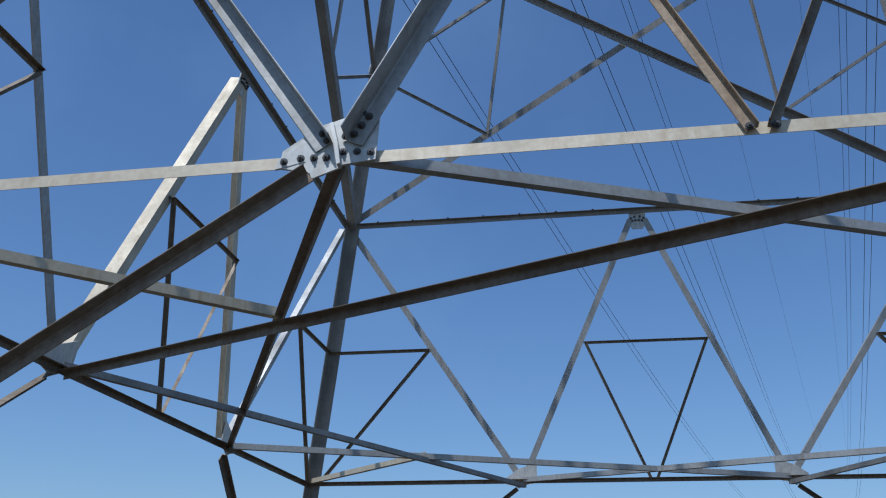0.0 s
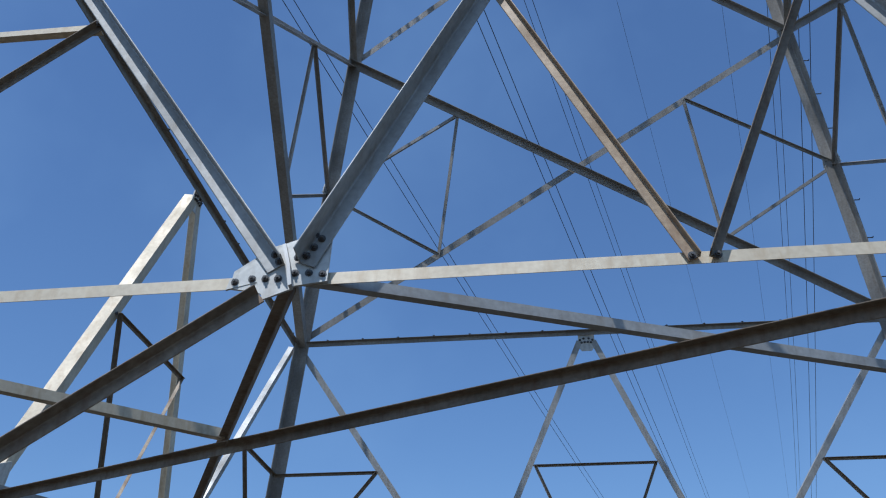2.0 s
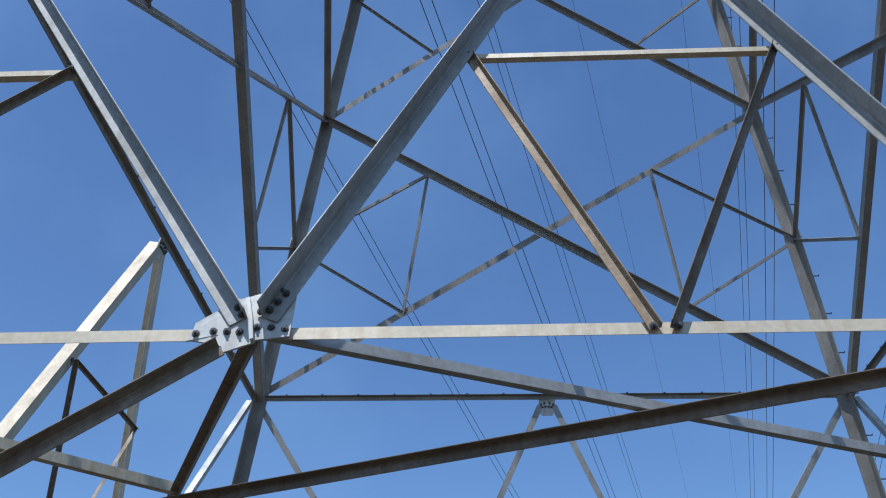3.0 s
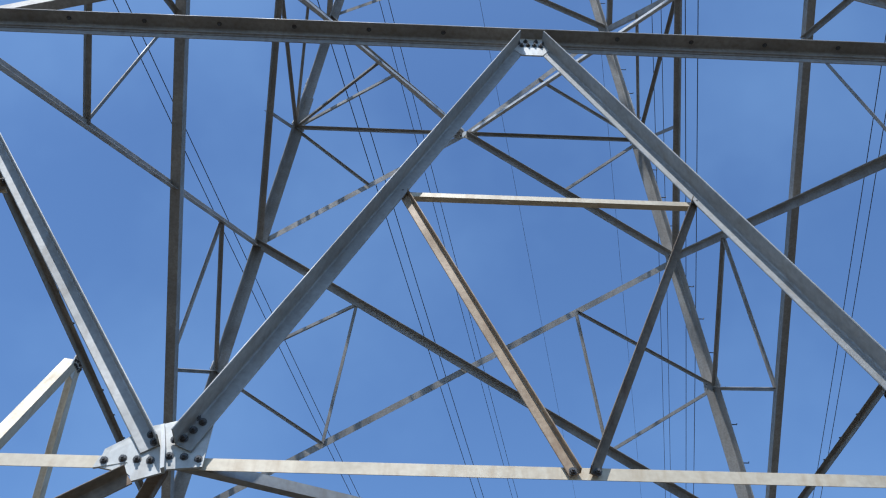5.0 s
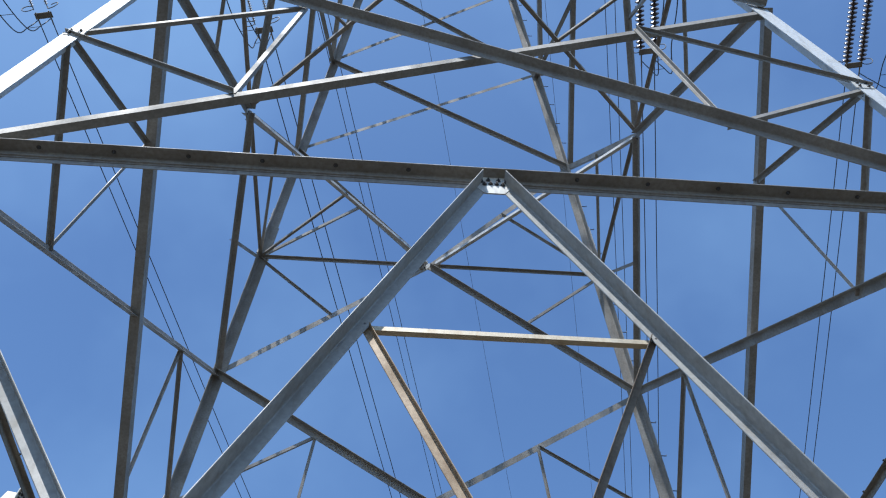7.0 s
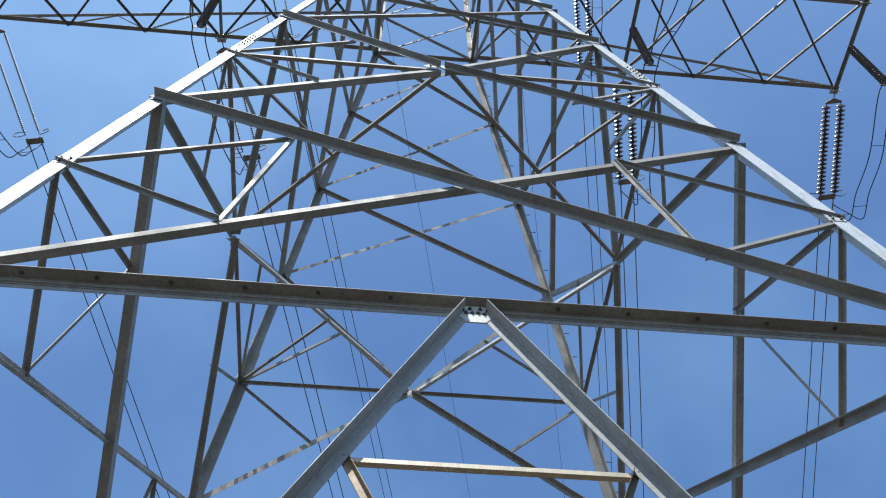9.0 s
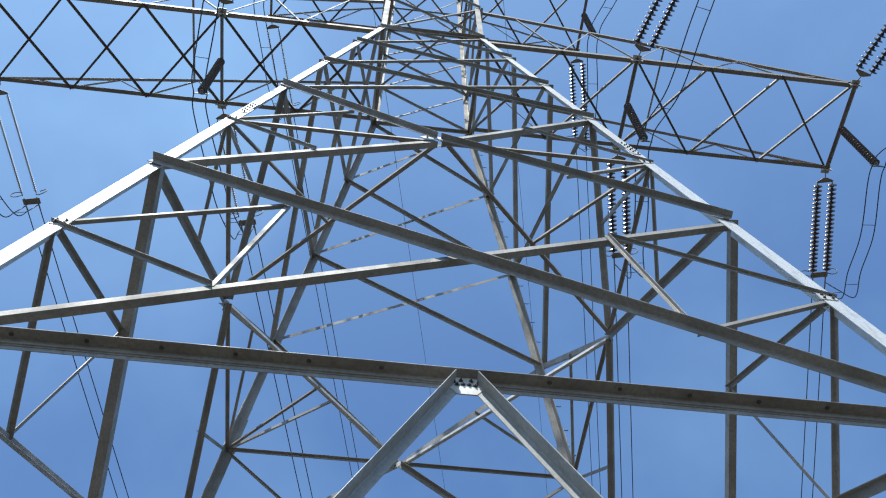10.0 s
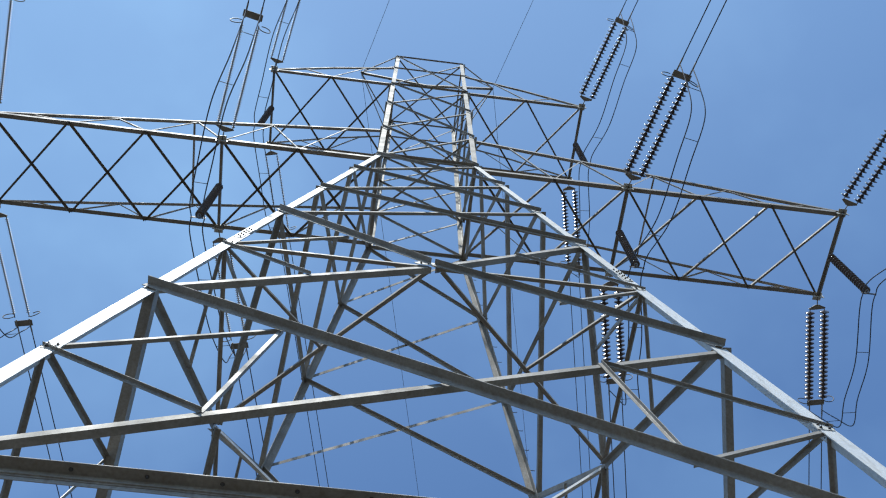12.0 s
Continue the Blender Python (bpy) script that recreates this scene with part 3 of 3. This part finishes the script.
def build_set(kind):
    """A double tension string hung along local z: shackle, two yokes, two strings and the arcing rings."""
    root = new("insulator_set")
    tube("shackle", [(0, 0, 0), (0, 0, 0.36)], 0.022, GALV, root)
    gap = 0.28
    for z, sg in ((0.34, 1), (4.56 if kind == "disc" else 4.78, -1)):
        out = [(-gap - 0.06, 0.14 * sg), (-gap, 0.2 * sg), (gap, 0.2 * sg), (gap + 0.06, 0.14 * sg), (0.07, 0.0), (-0.07, 0.0)]
        if sg < 0:
            out = [(-gap - 0.06, -0.14), (-gap - 0.06, 0.1), (gap + 0.06, 0.1), (gap + 0.06, -0.14)]
        prism("yoke_plate", out if sg < 0 else out[::-1], (0, -0.008, z), (1, 0, 0), (0, 0, 1), 0.016, GALV, root)
    for sg in (-1, 1):
        x = sg * gap
        tube("link", [(x, 0, 0.5), (x, 0, 0.62)], 0.02, GALV, root)
        if kind == "disc":
            for k in range(21):
                part_of("insulator_disc", DISC, root, Matrix.Translation((x, 0, 0.6 + k * 0.181)))
        else:
            for k in range(45):
                part_of("rod_shed", SHEDS, root, Matrix.Translation((x, 0, 0.6 + k * 0.084)))
        tube("link", [(x, 0, 4.36), (x, 0, 4.5)], 0.02, GALV, root)
        tube("dead_end_clamp", [(x * 0.9, 0, 4.6), (x * 0.9, 0, SET + 0.25)], 0.03, GALV, root)
        ring = [(sg * (0.30 + 0.2 * (1 - math.cos(a))), 0.26 * math.sin(a), 4.42 + 0.03 * math.cos(a)) for a in [2 * math.pi * k / 16 for k in range(15)]]
        tube("arcing_ring", ring, 0.018, BOLT, root)
    return root


def build_jumper_string():
    root = new("jumper_insulator")
    tube("shackle", [(0, 0, 0), (0, 0, 0.2)], 0.02, GALV, root)
    for k in range(18):
        part_of("insulator_disc", DISC, root, Matrix.Translation((0, 0, 0.16 + k * 0.18)) @ Matrix.Diagonal((0.85, 0.85, 1, 1)))
    tube("link", [(0, 0, 3.36), (0, 0, 3.5)], 0.02, GALV, root)
    prism("yoke_plate", [(-0.26, -0.05), (0.26, -0.05), (0.26, 0.05), (-0.26, 0.05)], (0, -0.01, 3.5), (1, 0, 0), (0, 0, 1), 0.02, BOLT, root)
    return root


def span(p, d, sag_slope, length=320.0):
    """A wire that leaves p along the level direction d and sags to the next tower."""
    flat = Vector((d.x, d.y, 0)).normalized()
    pts = []
    for k in range(49):
        s = length * (k / 48) ** 1.4
        pts.append(p + flat * s + Vector((0, 0, -sag_slope * s + sag_slope * s * s / length)))
    return pts


def smooth_curve(pts, steps=10):
    """A Catmull-Rom line through the points."""
    pts = [Vector(p) for p in pts]
    ext = [pts[0] * 2 - pts[1], *pts, pts[-1] * 2 - pts[-2]]
    out = []
    for i in range(1, len(ext) - 2):
        a, b, c, d = ext[i - 1:i + 3]
        for k in range(steps):
            t = k / steps
            out.append(0.5 * (2 * b + (c - a) * t + (2 * a - 5 * b + 4 * c - d) * t * t + (3 * b - a - 3 * c + d) * t ** 3))
    return out + [pts[-1]]


masters, jumper_master = {}, None
for sx in (-1, 1):
    kind = "disc" if sx > 0 else "rod"
    for phase, x, z, y in (("tip", ARM_TIP, ZA, ARM_Y), ("mid", ARM_MID, ZA, ARM_Y), ("top", TOP_TIP, ZT, TOP)):
        ends = []
        east_near, east_far, leave = BEARINGS[("left_" if sx < 0 else "right_") + phase]
        for d, sy, slope in ((Vector((east_near, -1.0, -0.10)), -1, 0.10), (Vector((east_far, 1.0, -0.10)), 1, leave)):
            d.normalize()
            p = Vector((sx * x, sy * y, z - 0.05))
            m = set_matrix(p, d)
            if kind not in masters:
                masters[kind] = build_set(kind)
                masters[kind].matrix_basis = m
                tagged(masters[kind], "double string of dark brown porcelain insulator discs on a crossarm" if kind == "disc"
                       else "pair of slim grey long-rod insulators on a steel crossarm", "insulator", "tension insulators on the crossarms")
            else:
                copy_thing(masters[kind], m)
            ends.append([m @ Vector((e * 0.252, 0, SET)) for e in (-1, 1)])
            for e in (-1, 1):
                start = m @ Vector((e * 0.252, 0, SET + 0.2))
                tagged(tube("conductor", span(start, d, slope), 0.021, CABLE, None, sides=5), "long grey stranded aluminium overhead power line conductor", "power line", "conductors of the line")
        # jumper string and the twin jumper loop under the arm
        q = Vector((sx * x, 0, z - 0.02))
        m = set_matrix(q, Vector((0.0, 0.001, -1)).normalized())
        if jumper_master is None:
            jumper_master = build_jumper_string()
            jumper_master.matrix_basis = m
            tagged(jumper_master, "single dark porcelain insulator string hanging under the crossarm with a jumper", "insulator", "jumper insulators")
        else:
            copy_thing(jumper_master, m)
        loop = new("jumper_loop")
        tagged(loop, "twin grey aluminium jumper cables looping under the crossarm", "cable", "jumper loops")
        lines = []
        for e in (0, 1):
            off = Vector(((-0.22, 0.22)[e], 0, 0))
            pn, pf = ends[0][e], ends[1][1 - e]
            if (ends[0][0] - ends[0][1]).x > 0:
                pn = ends[0][1 - e]
            pf = ends[1][e] if (ends[1][0] - ends[1][1]).x < 0 else ends[1][1 - e]
            mid = q + Vector((0, 0, -3.55)) + off
            def low(p, f, z):
                g = p.lerp(mid, f)
                return Vector((g.x, g.y, mid.z + z))
            bow = Vector((0.9, 0, 0)) if sx > 0 and phase == "tip" else Vector()      # the outermost loop hangs further out
            pts = [pn, pn + Vector((0.03, 0.4, -1.1)) + bow * 0.6, pn + Vector((0.0, 1.1, -2.5)) + bow, low(pn, 0.38, -0.35) + bow * 0.8, low(pn, 0.68, -0.7) + bow * 0.4, mid + Vector((0, -0.6, -0.2)), mid,
                   mid + Vector((0, 0.6, -0.1)), low(pf, 0.6, -0.15), low(pf, 0.33, 0.25), pf + Vector((0.08, -0.75, -2.3)), pf + Vector((0.06, -0.3, -1.1)), pf]
            c = smooth_curve(pts)
            lines.append(c)
            tube("jumper_cable", c, 0.021, CABLE, loop)
        for k in (12, 26, 44, 78, 94, 108):
            tube("spacer", [lines[0][k], lines[1][k]], 0.012, CABLE, loop)
    for d in (Vector((0.285, -1.0, -0.10)), Vector((0.238, 1.0, -0.10))):
        tagged(tube("earth_wire", span(Vector((sx * 3.9, -0.5, 56.12)), d, 0.07), 0.013, CABLE, None, sides=5), "thin steel earth wire from the top of the tower", "power line", "earth wires")
